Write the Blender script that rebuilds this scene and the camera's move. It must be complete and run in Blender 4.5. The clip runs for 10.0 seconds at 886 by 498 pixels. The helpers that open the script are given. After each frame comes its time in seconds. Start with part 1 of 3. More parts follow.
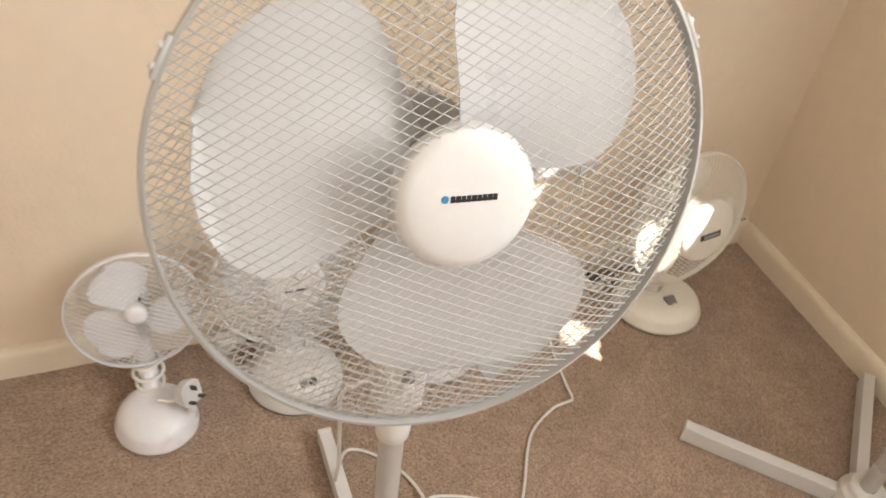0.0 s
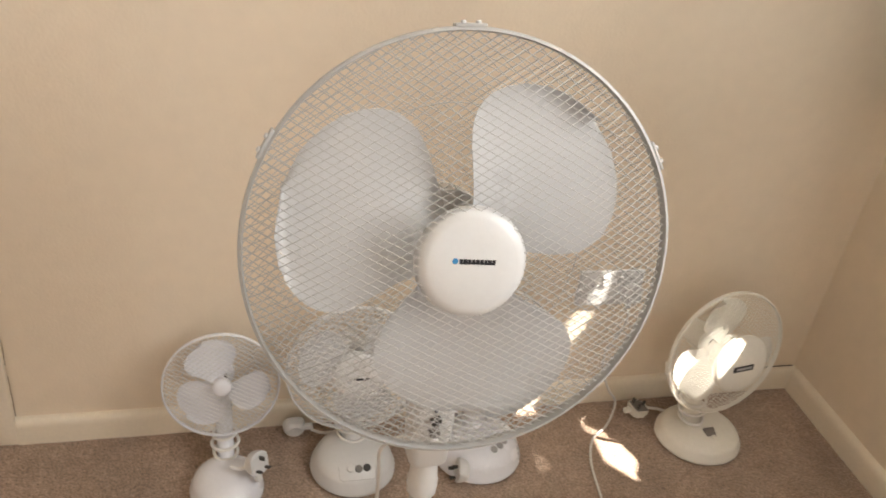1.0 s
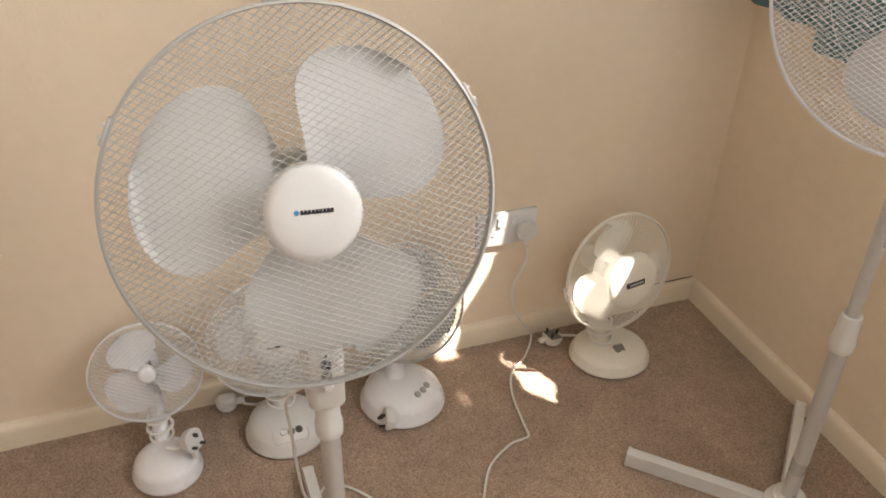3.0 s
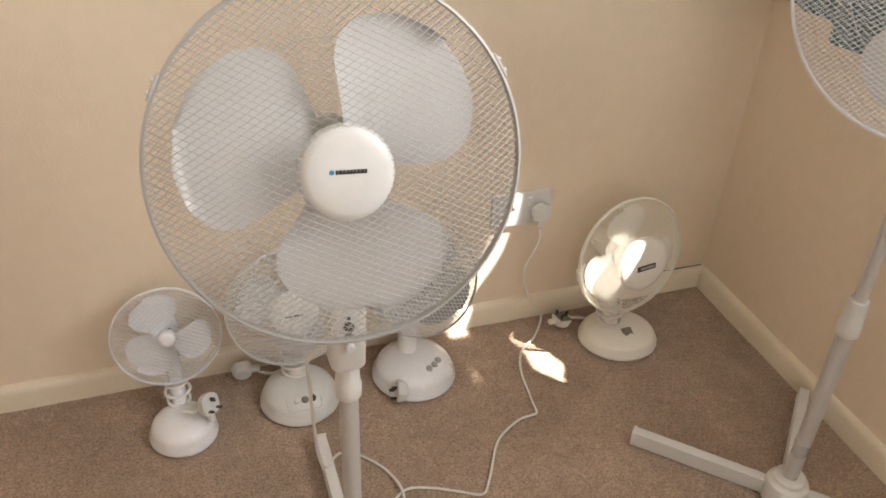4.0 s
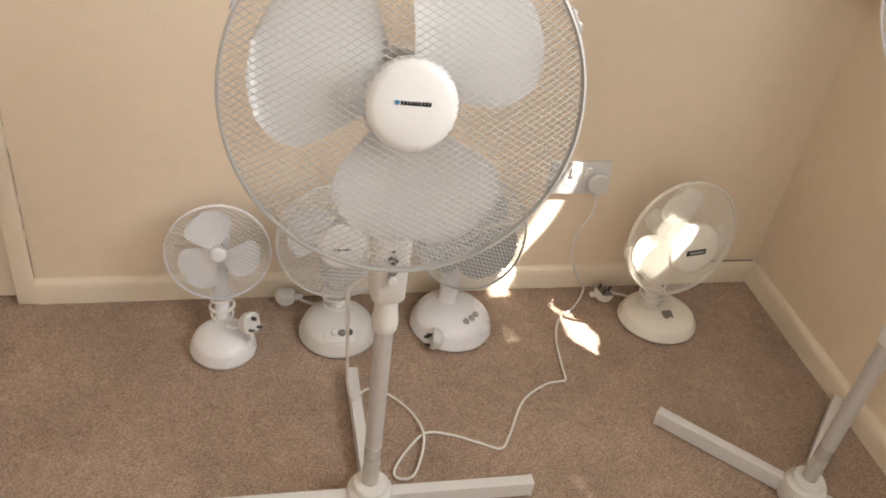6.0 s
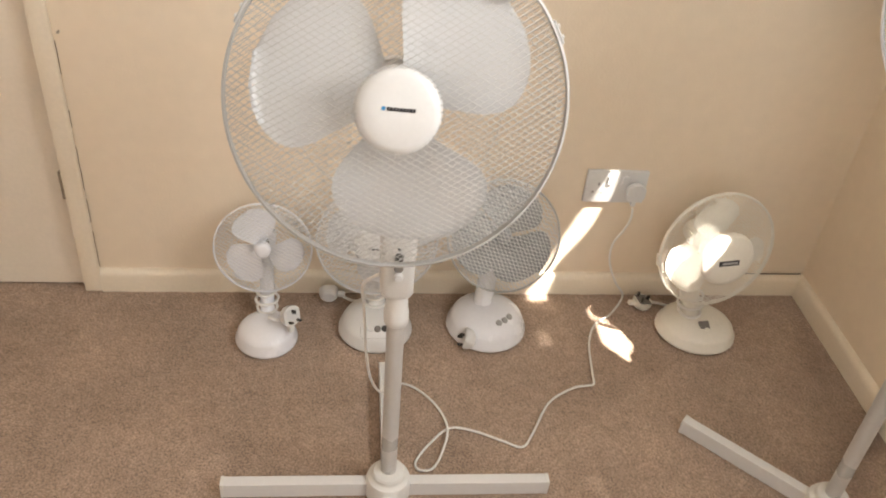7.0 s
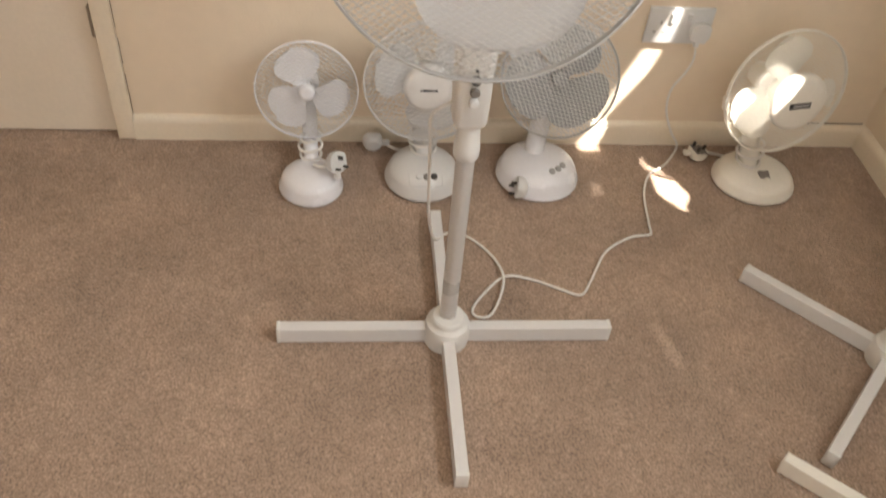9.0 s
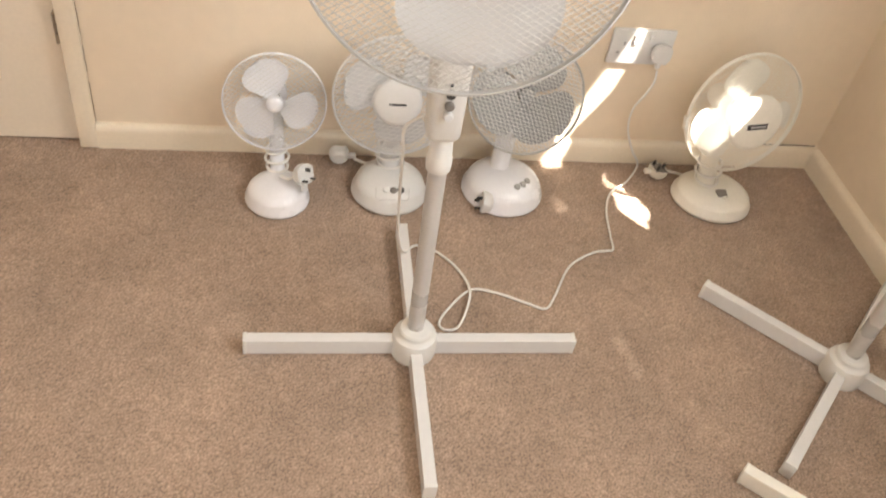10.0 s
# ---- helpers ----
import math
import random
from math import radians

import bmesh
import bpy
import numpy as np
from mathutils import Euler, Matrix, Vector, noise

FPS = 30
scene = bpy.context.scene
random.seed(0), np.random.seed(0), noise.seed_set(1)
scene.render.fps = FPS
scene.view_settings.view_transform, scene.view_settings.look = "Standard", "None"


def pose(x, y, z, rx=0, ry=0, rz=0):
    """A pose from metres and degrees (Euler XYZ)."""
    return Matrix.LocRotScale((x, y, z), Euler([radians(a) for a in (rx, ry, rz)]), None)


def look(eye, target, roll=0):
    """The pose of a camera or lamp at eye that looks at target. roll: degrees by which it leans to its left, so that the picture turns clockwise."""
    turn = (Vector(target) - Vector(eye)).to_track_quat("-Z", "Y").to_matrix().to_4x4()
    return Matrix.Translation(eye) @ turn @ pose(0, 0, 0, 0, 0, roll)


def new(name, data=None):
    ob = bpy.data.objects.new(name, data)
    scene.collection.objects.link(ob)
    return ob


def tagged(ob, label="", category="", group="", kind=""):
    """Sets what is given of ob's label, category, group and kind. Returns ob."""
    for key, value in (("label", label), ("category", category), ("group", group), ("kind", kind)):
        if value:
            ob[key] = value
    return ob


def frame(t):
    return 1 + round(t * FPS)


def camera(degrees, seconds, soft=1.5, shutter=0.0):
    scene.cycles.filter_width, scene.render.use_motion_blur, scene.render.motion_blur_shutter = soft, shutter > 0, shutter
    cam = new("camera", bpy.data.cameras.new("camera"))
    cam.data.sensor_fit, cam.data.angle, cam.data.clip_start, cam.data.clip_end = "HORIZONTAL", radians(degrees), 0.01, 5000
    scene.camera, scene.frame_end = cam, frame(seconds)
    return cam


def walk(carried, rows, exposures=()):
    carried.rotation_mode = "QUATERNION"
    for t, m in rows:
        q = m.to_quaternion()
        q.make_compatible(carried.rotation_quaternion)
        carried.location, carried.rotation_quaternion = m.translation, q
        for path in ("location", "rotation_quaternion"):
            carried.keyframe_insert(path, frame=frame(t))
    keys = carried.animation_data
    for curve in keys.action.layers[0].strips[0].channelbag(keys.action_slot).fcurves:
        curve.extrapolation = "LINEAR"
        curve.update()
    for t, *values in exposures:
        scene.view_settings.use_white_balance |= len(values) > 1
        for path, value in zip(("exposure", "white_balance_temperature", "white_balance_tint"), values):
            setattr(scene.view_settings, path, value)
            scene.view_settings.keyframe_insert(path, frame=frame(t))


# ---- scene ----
cam = camera(55.0, 10.0, soft=1.7, shutter=0.5)
PATH = [
    (0, (-1.344, -1.125, 1.235), (-0.666, 0.213, -0.088), 9.1),
    (0.5, (-1.362, -1.269, 1.278), (-0.767, 0.23, 0.095), 8.5),
    (1, (-1.35, -1.339, 1.3), (-0.845, 0.28, 0.239), 8.0),
    (1.5, (-1.228, -1.298, 1.303), (-0.848, 0.343, 0.224), 2.8),
    (2, (-1.204, -1.317, 1.312), (-0.757, 0.257, 0.161), 1.3),
    (2.5, (-1.265, -1.429, 1.348), (-0.708, 0.132, 0.23), 0.8),
    (2.7, (-1.27, -1.446, 1.342), (-0.683, 0.111, 0.232), 0.9),
    (3.8, (-1.297, -1.486, 1.327), (-0.695, 0.054, 0.201), 3.7),
    (4, (-1.31, -1.495, 1.326), (-0.719, 0.049, 0.2), 3.5),
    (4.5, (-1.31, -1.502, 1.326), (-0.752, 0.044, 0.186), 3.7),
    (5, (-1.319, -1.511, 1.326), (-0.852, 0.047, 0.162), 3.1),
    (5.5, (-1.323, -1.521, 1.334), (-0.925, 0.034, 0.14), 4.8),
    (5.7, (-1.319, -1.52, 1.312), (-0.828, 0.007, 0.117), 8.9),
    (6.8, (-1.248, -1.601, 1.331), (-0.94, -0.038, 0.121), 7.4),
    (7, (-1.198, -1.609, 1.355), (-0.947, -0.032, 0.15), 6.2),
    (7.5, (-1.132, -1.613, 1.368), (-1.026, 0.008, 0.202), 3.8),
    (8, (-1.207, -1.588, 1.355), (-1.094, 0.061, 0.228), 4.2),
    (8.5, (-1.289, -1.554, 1.333), (-1.076, 0.056, 0.165), 5.7),
    (8.7, (-1.293, -1.564, 1.291), (-1.071, -0.130, 0.060), 6.3),
    (9, (-1.295, -1.589, 1.239), (-1.047, -0.196, -0.175), 6.9),
    (9.5, (-1.312, -1.597, 1.251), (-1.015, -0.243, -0.19), 8.9),
    (10, (-1.325, -1.6, 1.237), (-0.967, -0.19, -0.135), 10.4),
]
walk(cam, [(t, look(eye, target, roll)) for t, eye, target, roll in PATH],
     exposures=[(0, 2.66), (0.6, 2.49), (1.5, 2.18), (2.5, 2.24), (4.5, 2.31), (5.5, 2.38), (7.5, 2.57), (8.3, 2.42), (8.7, 2.36), (9.0, 2.44), (9.5, 2.91), (10, 2.90)])

# ---------------------------------------------------------------- light
XL, YB, ZC = -3.4, -4.4, 2.4
SUN_WAY = Vector((-1.0, 1.0, -2.5)).normalized()
world = bpy.data.worlds.new("world")
world.use_nodes = True
scene.world = world
wn = world.node_tree.nodes
sky = wn.new("ShaderNodeTexSky")
sky.sky_type = "NISHITA"
sky.sun_disc = False
sky.sun_elevation = math.asin(-SUN_WAY.z)
sky.sun_rotation = math.atan2(-SUN_WAY.x, -SUN_WAY.y)
wn["Background"].inputs["Strength"].default_value = 0.07
world.node_tree.links.new(sky.outputs[0], wn["Background"].inputs[0])

sun = new("sun", bpy.data.lights.new("sun", "SUN"))
sun.data.energy, sun.data.angle, sun.data.color = 5.0, radians(0.5), (1.0, 0.93, 0.82)
sun.matrix_world = look((0, 0, 5), Vector((0, 0, 5)) + SUN_WAY)

# daylight stand-in hung before the drawn curtain, and an added fill lamp behind
for name, place, target, w, h, power, tone in (
        ("window_daylight", (-0.08, -1.45, 1.66), (-2.4, -1.35, 1.70), 1.1, 0.85, 6.4, (1.0, 0.98, 0.95)),
        ("rear_fill_lamp", (-1.7, YB + 0.03, 1.5), (-1.7, 0.0, 1.35), 1.4, 1.1, 2.2, (1.0, 0.96, 0.90))):
    lamp = new(name, bpy.data.lights.new(name, "AREA"))
    lamp.data.shape, lamp.data.size, lamp.data.size_y = "RECTANGLE", w, h
    lamp.data.energy, lamp.data.color = power, tone
    lamp.matrix_world = look(place, target)


# ---------------------------------------------------------------- materials
def material(name, base, rough=0.5, metal=0.0, vary=0.06, scale=8.0, fine=120.0, bump=0.0, bump_scale=300.0):
    """A surface whose colour drifts at a broad and a fine scale, with fine relief."""
    m = bpy.data.materials.new(name)
    m.use_nodes = True
    n, l = m.node_tree.nodes, m.node_tree.links
    b = n["Principled BSDF"]
    b.inputs["Roughness"].default_value = rough
    b.inputs["Metallic"].default_value = metal
    co = n.new("ShaderNodeTexCoord")
    broad, small = n.new("ShaderNodeTexNoise"), n.new("ShaderNodeTexNoise")
    broad.inputs["Scale"].default_value, small.inputs["Scale"].default_value = scale, fine
    broad.inputs["Detail"].default_value = 5
    add = n.new("ShaderNodeMath")
    add.operation = "ADD"
    for t, s in ((broad, 0), (small, 1)):
        l.new(co.outputs["Object"], t.inputs["Vector"])
        l.new(t.outputs["Fac"], add.inputs[s])
    ramp = n.new("ShaderNodeMapRange")
    ramp.inputs["From Min"].default_value, ramp.inputs["From Max"].default_value = 0.6, 1.4
    ramp.inputs["To Min"].default_value, ramp.inputs["To Max"].default_value = 1 - vary, 1 + vary
    l.new(add.outputs[0], ramp.inputs["Value"])
    mul = n.new("ShaderNodeVectorMath")
    mul.operation = "SCALE"
    mul.inputs[0].default_value = base
    l.new(ramp.outputs[0], mul.inputs["Scale"])
    l.new(mul.outputs[0], b.inputs["Base Color"])
    rr = n.new("ShaderNodeMapRange")
    rr.inputs["To Min"].default_value, rr.inputs["To Max"].default_value = max(0.03, rough - 0.08), min(1, rough + 0.1)
    l.new(broad.outputs["Fac"], rr.inputs["Value"])
    l.new(rr.outputs[0], b.inputs["Roughness"])
    if bump:
        bt = n.new("ShaderNodeTexNoise")
        bt.inputs["Scale"].default_value, bt.inputs["Detail"].default_value = bump_scale, 6
        l.new(co.outputs["Object"], bt.inputs["Vector"])
        bm_ = n.new("ShaderNodeBump")
        bm_.inputs["Strength"].default_value, bm_.inputs["Distance"].default_value = bump, 0.002
        l.new(bt.outputs["Fac"], bm_.inputs["Height"])
        l.new(bm_.outputs[0], b.inputs["Normal"])
    return m


def carpet_material():
    m = bpy.data.materials.new("carpet")
    m.use_nodes = True
    n, l = m.node_tree.nodes, m.node_tree.links
    b = n["Principled BSDF"]
    b.inputs["Roughness"].default_value = 0.95
    b.inputs["Specular IOR Level"].default_value = 0.1
    b.inputs["Sheen Weight"].default_value = 0.25
    b.inputs["Sheen Roughness"].default_value = 0.5
    co = n.new("ShaderNodeTexCoord")
    tuft, patch, broad = n.new("ShaderNodeTexNoise"), n.new("ShaderNodeTexNoise"), n.new("ShaderNodeTexNoise")
    for t, s, d in ((tuft, 250, 4), (patch, 30, 5), (broad, 5, 5)):
        t.inputs["Scale"].default_value, t.inputs["Detail"].default_value = s, d
        l.new(co.outputs["Object"], t.inputs["Vector"])
    def ramp(src, lo, hi, a, c):
        r = n.new("ShaderNodeMapRange")
        for k, v in (("From Min", lo), ("From Max", hi), ("To Min", a), ("To Max", c)):
            r.inputs[k].default_value = v
        l.new(src, r.inputs["Value"])
        return r.outputs[0]
    parts_ = [ramp(tuft.outputs["Fac"], 0.3, 0.7, 0.56, 1.40), ramp(patch.outputs["Fac"], 0.3, 0.7, 0.91, 1.09), ramp(broad.outputs["Fac"], 0.3, 0.7, 0.85, 1.14)]
    prod = parts_[0]
    for p in parts_[1:]:
        mu = n.new("ShaderNodeMath")
        mu.operation = "MULTIPLY"
        l.new(prod, mu.inputs[0])
        l.new(p, mu.inputs[1])
        prod = mu.outputs[0]
    sc = n.new("ShaderNodeVectorMath")
    sc.operation = "SCALE"
    sc.inputs[0].default_value = (0.390, 0.281, 0.211)
    l.new(prod, sc.inputs["Scale"])
    l.new(sc.outputs[0], b.inputs["Base Color"])
    bu = n.new("ShaderNodeBump")
    bu.inputs["Strength"].default_value, bu.inputs["Distance"].default_value = 0.8, 0.006
    l.new(tuft.outputs["Fac"], bu.inputs["Height"])
    l.new(bu.outputs[0], b.inputs["Normal"])
    return m


M_WALL = material("wall_paint", (0.80, 0.679, 0.532), 0.7, vary=0.035, scale=2.5, fine=30, bump=0.25, bump_scale=160)
M_CEIL = material("ceiling_paint", (0.82, 0.80, 0.76), 0.85, vary=0.03)
M_TRIM = material("gloss_paint", (0.80, 0.71, 0.575), 0.38, vary=0.05, scale=5, bump=0.15, bump_scale=90)
M_DOOR = material("door_paint", (0.80, 0.715, 0.60), 0.45, vary=0.04, scale=3, bump=0.12, bump_scale=60)
M_GAP = material("dark_gap", (0.05, 0.04, 0.03), 0.9)
M_CARPET = carpet_material()
M_WHITE = material("white_plastic", (0.69, 0.685, 0.68), 0.32, vary=0.03, scale=14, bump=0.05, bump_scale=500)
M_SATIN = material("satin_white_plastic", (0.70, 0.69, 0.67), 0.42, vary=0.03, scale=14, bump=0.08, bump_scale=700)
M_COOL = material("cool_white_plastic", (0.80, 0.80, 0.84), 0.25, vary=0.03, scale=14)
M_CREAM = material("cream_plastic", (0.80, 0.765, 0.69), 0.35, vary=0.04, scale=14)
# white wire greyed to hold the shade on the main fan's front
M_WIRE = material("shaded_white_wire", (0.49, 0.48, 0.465), 0.35, vary=0.03)
M_RIMG = material("pale_grey_rim", (0.46, 0.455, 0.445), 0.35, vary=0.04)
M_TUBE = material("white_enamel_tube", (0.66, 0.65, 0.645), 0.3, vary=0.03, scale=10)
# tube enamel greyed, so the poles carry the shade under the heads
M_POLE = material("shaded_enamel_pole", (0.54, 0.525, 0.51), 0.28, metal=0.15, vary=0.04, scale=10)
M_BLADE = material("white_blade_plastic", (0.61, 0.61, 0.615), 0.28, vary=0.02, scale=10)
M_GREY = material("smoky_grey_blade", (0.34, 0.35, 0.355), 0.25, vary=0.05, scale=10)
M_DARK = material("dark_metal", (0.07, 0.065, 0.06), 0.4, metal=0.5, vary=0.1, scale=40)
M_MOTOR = material("motor_metal", (0.22, 0.20, 0.18), 0.4, metal=0.6, vary=0.15, scale=60)
M_KGREY = material("grey_rubber", (0.20, 0.18, 0.165), 0.5, vary=0.06)
M_BTN = material("grey_button", (0.36, 0.35, 0.35), 0.4)
M_INK = material("printed_ink", (0.02, 0.02, 0.025), 0.5)
M_BLUE = material("blue_ink", (0.04, 0.22, 0.45), 0.5)
M_CORD = material("white_cord", (0.76, 0.74, 0.71), 0.45, vary=0.04)
M_CRACK = material("old_filler_crack", (0.17, 0.10, 0.055), 0.9, vary=0.2, scale=30)
M_STEEL = material("hinge_steel", (0.45, 0.40, 0.33), 0.35, metal=0.9, vary=0.1, scale=60)
M_TEAL = material("teal_cloth", (0.10, 0.20, 0.22), 0.9, vary=0.12, scale=20, fine=400, bump=0.3, bump_scale=500)
M_PVC = material("window_frame_plastic", (0.8, 0.8, 0.78), 0.35, vary=0.03)


def glass_material():
    m = bpy.data.materials.new("window_glass")
    m.use_nodes = True
    b = m.node_tree.nodes["Principled BSDF"]
    b.inputs["Base Color"].default_value = (0.95, 0.98, 0.97, 1)
    b.inputs["Roughness"].default_value = 0.02
    b.inputs["Transmission Weight"].default_value = 1.0
    return m


M_GLASS = glass_material()


# ---------------------------------------------------------------- mesh helpers
def mesh_of(bm, angle=35):
    bmesh.ops.recalc_face_normals(bm, faces=bm.faces)
    me = bpy.data.meshes.new("mesh")
    bm.to_mesh(me)
    bm.free()
    me.polygons.foreach_set("use_smooth", [True] * len(me.polygons))
    me.set_sharp_from_angle(angle=radians(angle))
    return me


def part(name, bm, mat, parent=None, label="", m=None, angle=35):
    """One mesh object out of a bmesh (or a ready mesh), under a thing or a part."""
    me = mesh_of(bm, angle) if isinstance(bm, bmesh.types.BMesh) else bm
    if not me.materials:
        me.materials.append(mat)
    ob = new(name, me)
    if parent:
        ob.parent = parent
    if m is not None:
        ob.matrix_basis = m
    return tagged(ob, label)


def thing(name, place, label, category, group="", kind=""):
    ob = new(name)
    ob.matrix_basis = Matrix.Translation(place)
    ob.empty_display_size = 0.05
    return tagged(ob, label, category, group, kind)


def rbox(w, d, h, bevel=0.004, seg=2, at=(0, 0, 0)):
    """A box with rounded edges, centred on at."""
    bm = bmesh.new()
    bmesh.ops.create_cube(bm, size=1, matrix=Matrix.Translation(at) @ Matrix.Diagonal((w, d, h, 1)))
    if bevel:
        bmesh.ops.bevel(bm, geom=bm.edges[:], offset=bevel, segments=seg, profile=0.5, affect="EDGES")
    return bm


def lathe(profile, seg=40, squash=1.0):
    """A turned body round z: profile of (radius, height) from one end to the other."""
    bm = bmesh.new()
    rings = []
    for r, z in profile:
        if r < 1e-6:
            rings.append([bm.verts.new((0, 0, z))])
        else:
            rings.append([bm.verts.new((r * math.cos(2 * math.pi * k / seg), squash * r * math.sin(2 * math.pi * k / seg), z)) for k in range(seg)])
    for a, b in zip(rings, rings[1:]):
        for k in range(seg):
            q = [a[k % len(a)], a[(k + 1) % len(a)], b[(k + 1) % len(b)], b[k % len(b)]]
            q = list(dict.fromkeys(q))
            if len(q) > 2:
                bm.faces.new(q)
    for ring in (rings[0], rings[-1]):
        if len(ring) > 2 and profile[0] != profile[-1]:
            bm.faces.new(ring)
    return bm


def tubes(lines, r, seg=6, closed=False):
    """Round wires of radius r along lists of points, in one bmesh."""
    bm = bmesh.new()
    for pts in lines:
        pts = [Vector(p) for p in pts]
        n = len(pts)
        rings, side = [], None
        for i, p in enumerate(pts):
            a = pts[(i - 1) % n] if closed or i else pts[0]
            b = pts[(i + 1) % n] if closed or i < n - 1 else pts[-1]
            way = (b - a).normalized()
            if side is None:
                side = way.orthogonal().normalized()
            side = (side - way * side.dot(way)).normalized()
            up = way.cross(side)
            rings.append([bm.verts.new(p + r * (math.cos(2 * math.pi * k / seg) * side + math.sin(2 * math.pi * k / seg) * up)) for k in range(seg)])
        pairs = list(zip(rings, rings[1:])) + ([(rings[-1], rings[0])] if closed else [])
        for a, b in pairs:
            for k in range(seg):
                bm.faces.new((a[k], a[(k + 1) % seg], b[(k + 1) % seg], b[k]))
        if not closed:
            bm.faces.new(rings[0])
            bm.faces.new(rings[-1])
    return bm


def smooth_line(pts, steps=8):
    """A Catmull-Rom curve through pts."""
    p = [Vector(q) for q in pts]
    p = [2 * p[0] - p[1]] + p + [2 * p[-1] - p[-2]]
    out = []
    for i in range(1, len(p) - 2):
        for k in range(steps):
            t = k / steps
            out.append(0.5 * (2 * p[i] + (p[i + 1] - p[i - 1]) * t + (2 * p[i - 1] - 5 * p[i] + 4 * p[i + 1] - p[i + 2]) * t * t + (3 * p[i] - p[i - 1] - 3 * p[i + 1] + p[i + 2]) * t ** 3))
    return out + [p[-2]]


def box_setting(name, x0, x1, y0, y1, z0, z1, mat, label, category="wall", bevel=0.0):
    ob = part(name, rbox(x1 - x0, y1 - y0, z1 - z0, bevel, 1, ((x0 + x1) / 2, (y0 + y1) / 2, (z0 + z1) / 2)), mat)
    return tagged(ob, label, category, kind="structure")


# ---------------------------------------------------------------- the room
DOOR_X0, DOOR_X1, DOOR_Z = -2.55, -1.781, 2.0
WIN_Y0, WIN_Y1, WIN_Z0, WIN_Z1 = -2.05, -0.16, 0.86, 2.12


def carpet():
    """A carpet with a slightly uneven pile; finer where the camera walks."""
    nx, ny = 240, 300
    xs = np.linspace(XL, 0.0, nx + 1)
    ys = np.linspace(YB, 0.02, ny + 1)
    verts = [(x, y, 0.0012 * noise.noise((x * 22, y * 22, 0)) + 0.001 * noise.noise((x * 60, y * 60, 3)) - 0.001) for y in ys for x in xs]
    faces = [(j * (nx + 1) + i, j * (nx + 1) + i + 1, (j + 1) * (nx + 1) + i + 1, (j + 1) * (nx + 1) + i) for j in range(ny) for i in range(nx)]
    me = bpy.data.meshes.new("floor")
    me.from_pydata(verts, [], faces)
    me.polygons.foreach_set("use_smooth", [True] * len(faces))
    me.materials.append(M_CARPET)
    return tagged(new("floor", me), "beige-brown short pile carpet with faint wear", "carpet", kind="structure")


carpet()
box_setting("floor_slab", XL - 0.1, 0.2, YB - 0.1, 0.6, -0.12, -0.02, M_GAP, "dark floor slab under the carpet", "floor")
box_setting("ceiling", XL - 0.1, 0.2, YB - 0.1, 0.15, ZC, ZC + 0.1, M_CEIL, "plain white ceiling", "ceiling")
box_setting("wall_north", DOOR_X1, 0.12, 0.0, 0.12, -0.02, ZC, M_WALL, "smooth magnolia painted wall behind the fans")
box_setting("wall_north_lintel", DOOR_X0, DOOR_X1, 0.0, 0.12, DOOR_Z, ZC, M_WALL, "magnolia painted wall above the door")
box_setting("wall_north_end", XL, DOOR_X0, 0.0, 0.12, -0.02, ZC, M_WALL, "magnolia painted wall beyond the door")
box_setting("wall_west", XL - 0.1, XL, YB, 0.12, -0.02, ZC, M_WALL, "plain magnolia painted wall")
# unseen opening added in the south wall to let in fill light
SW = (-2.45, -0.95, 0.90, 2.10)
box_setting("wall_south", XL, 0.12, YB - 0.1, YB, -0.02, SW[2], M_WALL, "magnolia painted wall under the added rear window")
box_setting("wall_south_head", XL, 0.12, YB - 0.1, YB, SW[3], ZC, M_WALL, "magnolia painted wall over the added rear window")
box_setting("wall_south_left", XL, SW[0], YB - 0.1, YB, SW[2], SW[3], M_WALL, "magnolia painted wall beside the added rear window")
box_setting("wall_south_right", SW[1], 0.12, YB - 0.1, YB, SW[2], SW[3], M_WALL, "magnolia painted wall beside the added rear window")
# the window wall, with its opening
box_setting("wall_east", 0.0, 0.12, YB, 0.0, -0.02, WIN_Z0, M_WALL, "magnolia painted wall below the window")
box_setting("wall_east_head", 0.0, 0.12, YB, 0.0, WIN_Z1, ZC, M_WALL, "magnolia painted wall above the window")
box_setting("wall_east_pier", 0.0, 0.12, WIN_Y1, 0.0, WIN_Z0, WIN_Z1, M_WALL, "narrow magnolia wall beside the window")
box_setting("wall_east_far", 0.0, 0.12, YB, WIN_Y0, WIN_Z0, WIN_Z1, M_WALL, "magnolia painted wall past the window")


def skirting(name, a, b, inward):
    """A low skirting board from a to b with a rounded top."""
    a, b, inward = Vector(a), Vector(b), Vector(inward)
    section = [(0.0, -0.01), (0.016, -0.01), (0.016, 0.042), (0.0145, 0.05), (0.011, 0.056), (0.006, 0.059), (0.0, 0.060)]
    bm = bmesh.new()
    n = 24
    rows = []
    for k in range(n + 1):
        p = a.lerp(b, k / n)
        wob = 0.0008 * noise.noise((p.x * 5, p.y * 5, 1))
        rows.append([bm.verts.new(p + inward * (d + wob * (d > 0)) + Vector((0, 0, z + wob))) for d, z in section])
    for r, s in zip(rows, rows[1:]):
        for i in range(len(section) - 1):
            bm.faces.new((r[i], r[i + 1], s[i + 1], s[i]))
    bm.faces.new(rows[0])
    bm.faces.new(rows[-1])
    return tagged(part(name, bm, M_TRIM), "low cream gloss-painted skirting board", "skirting board", kind="structure")


skirting("baseboard", (-1.741, 0, 0), (0, 0, 0), (0, -1, 0))
skirting("baseboard_east", (0, -0.016, 0), (0, YB, 0), (-1, 0, 0))
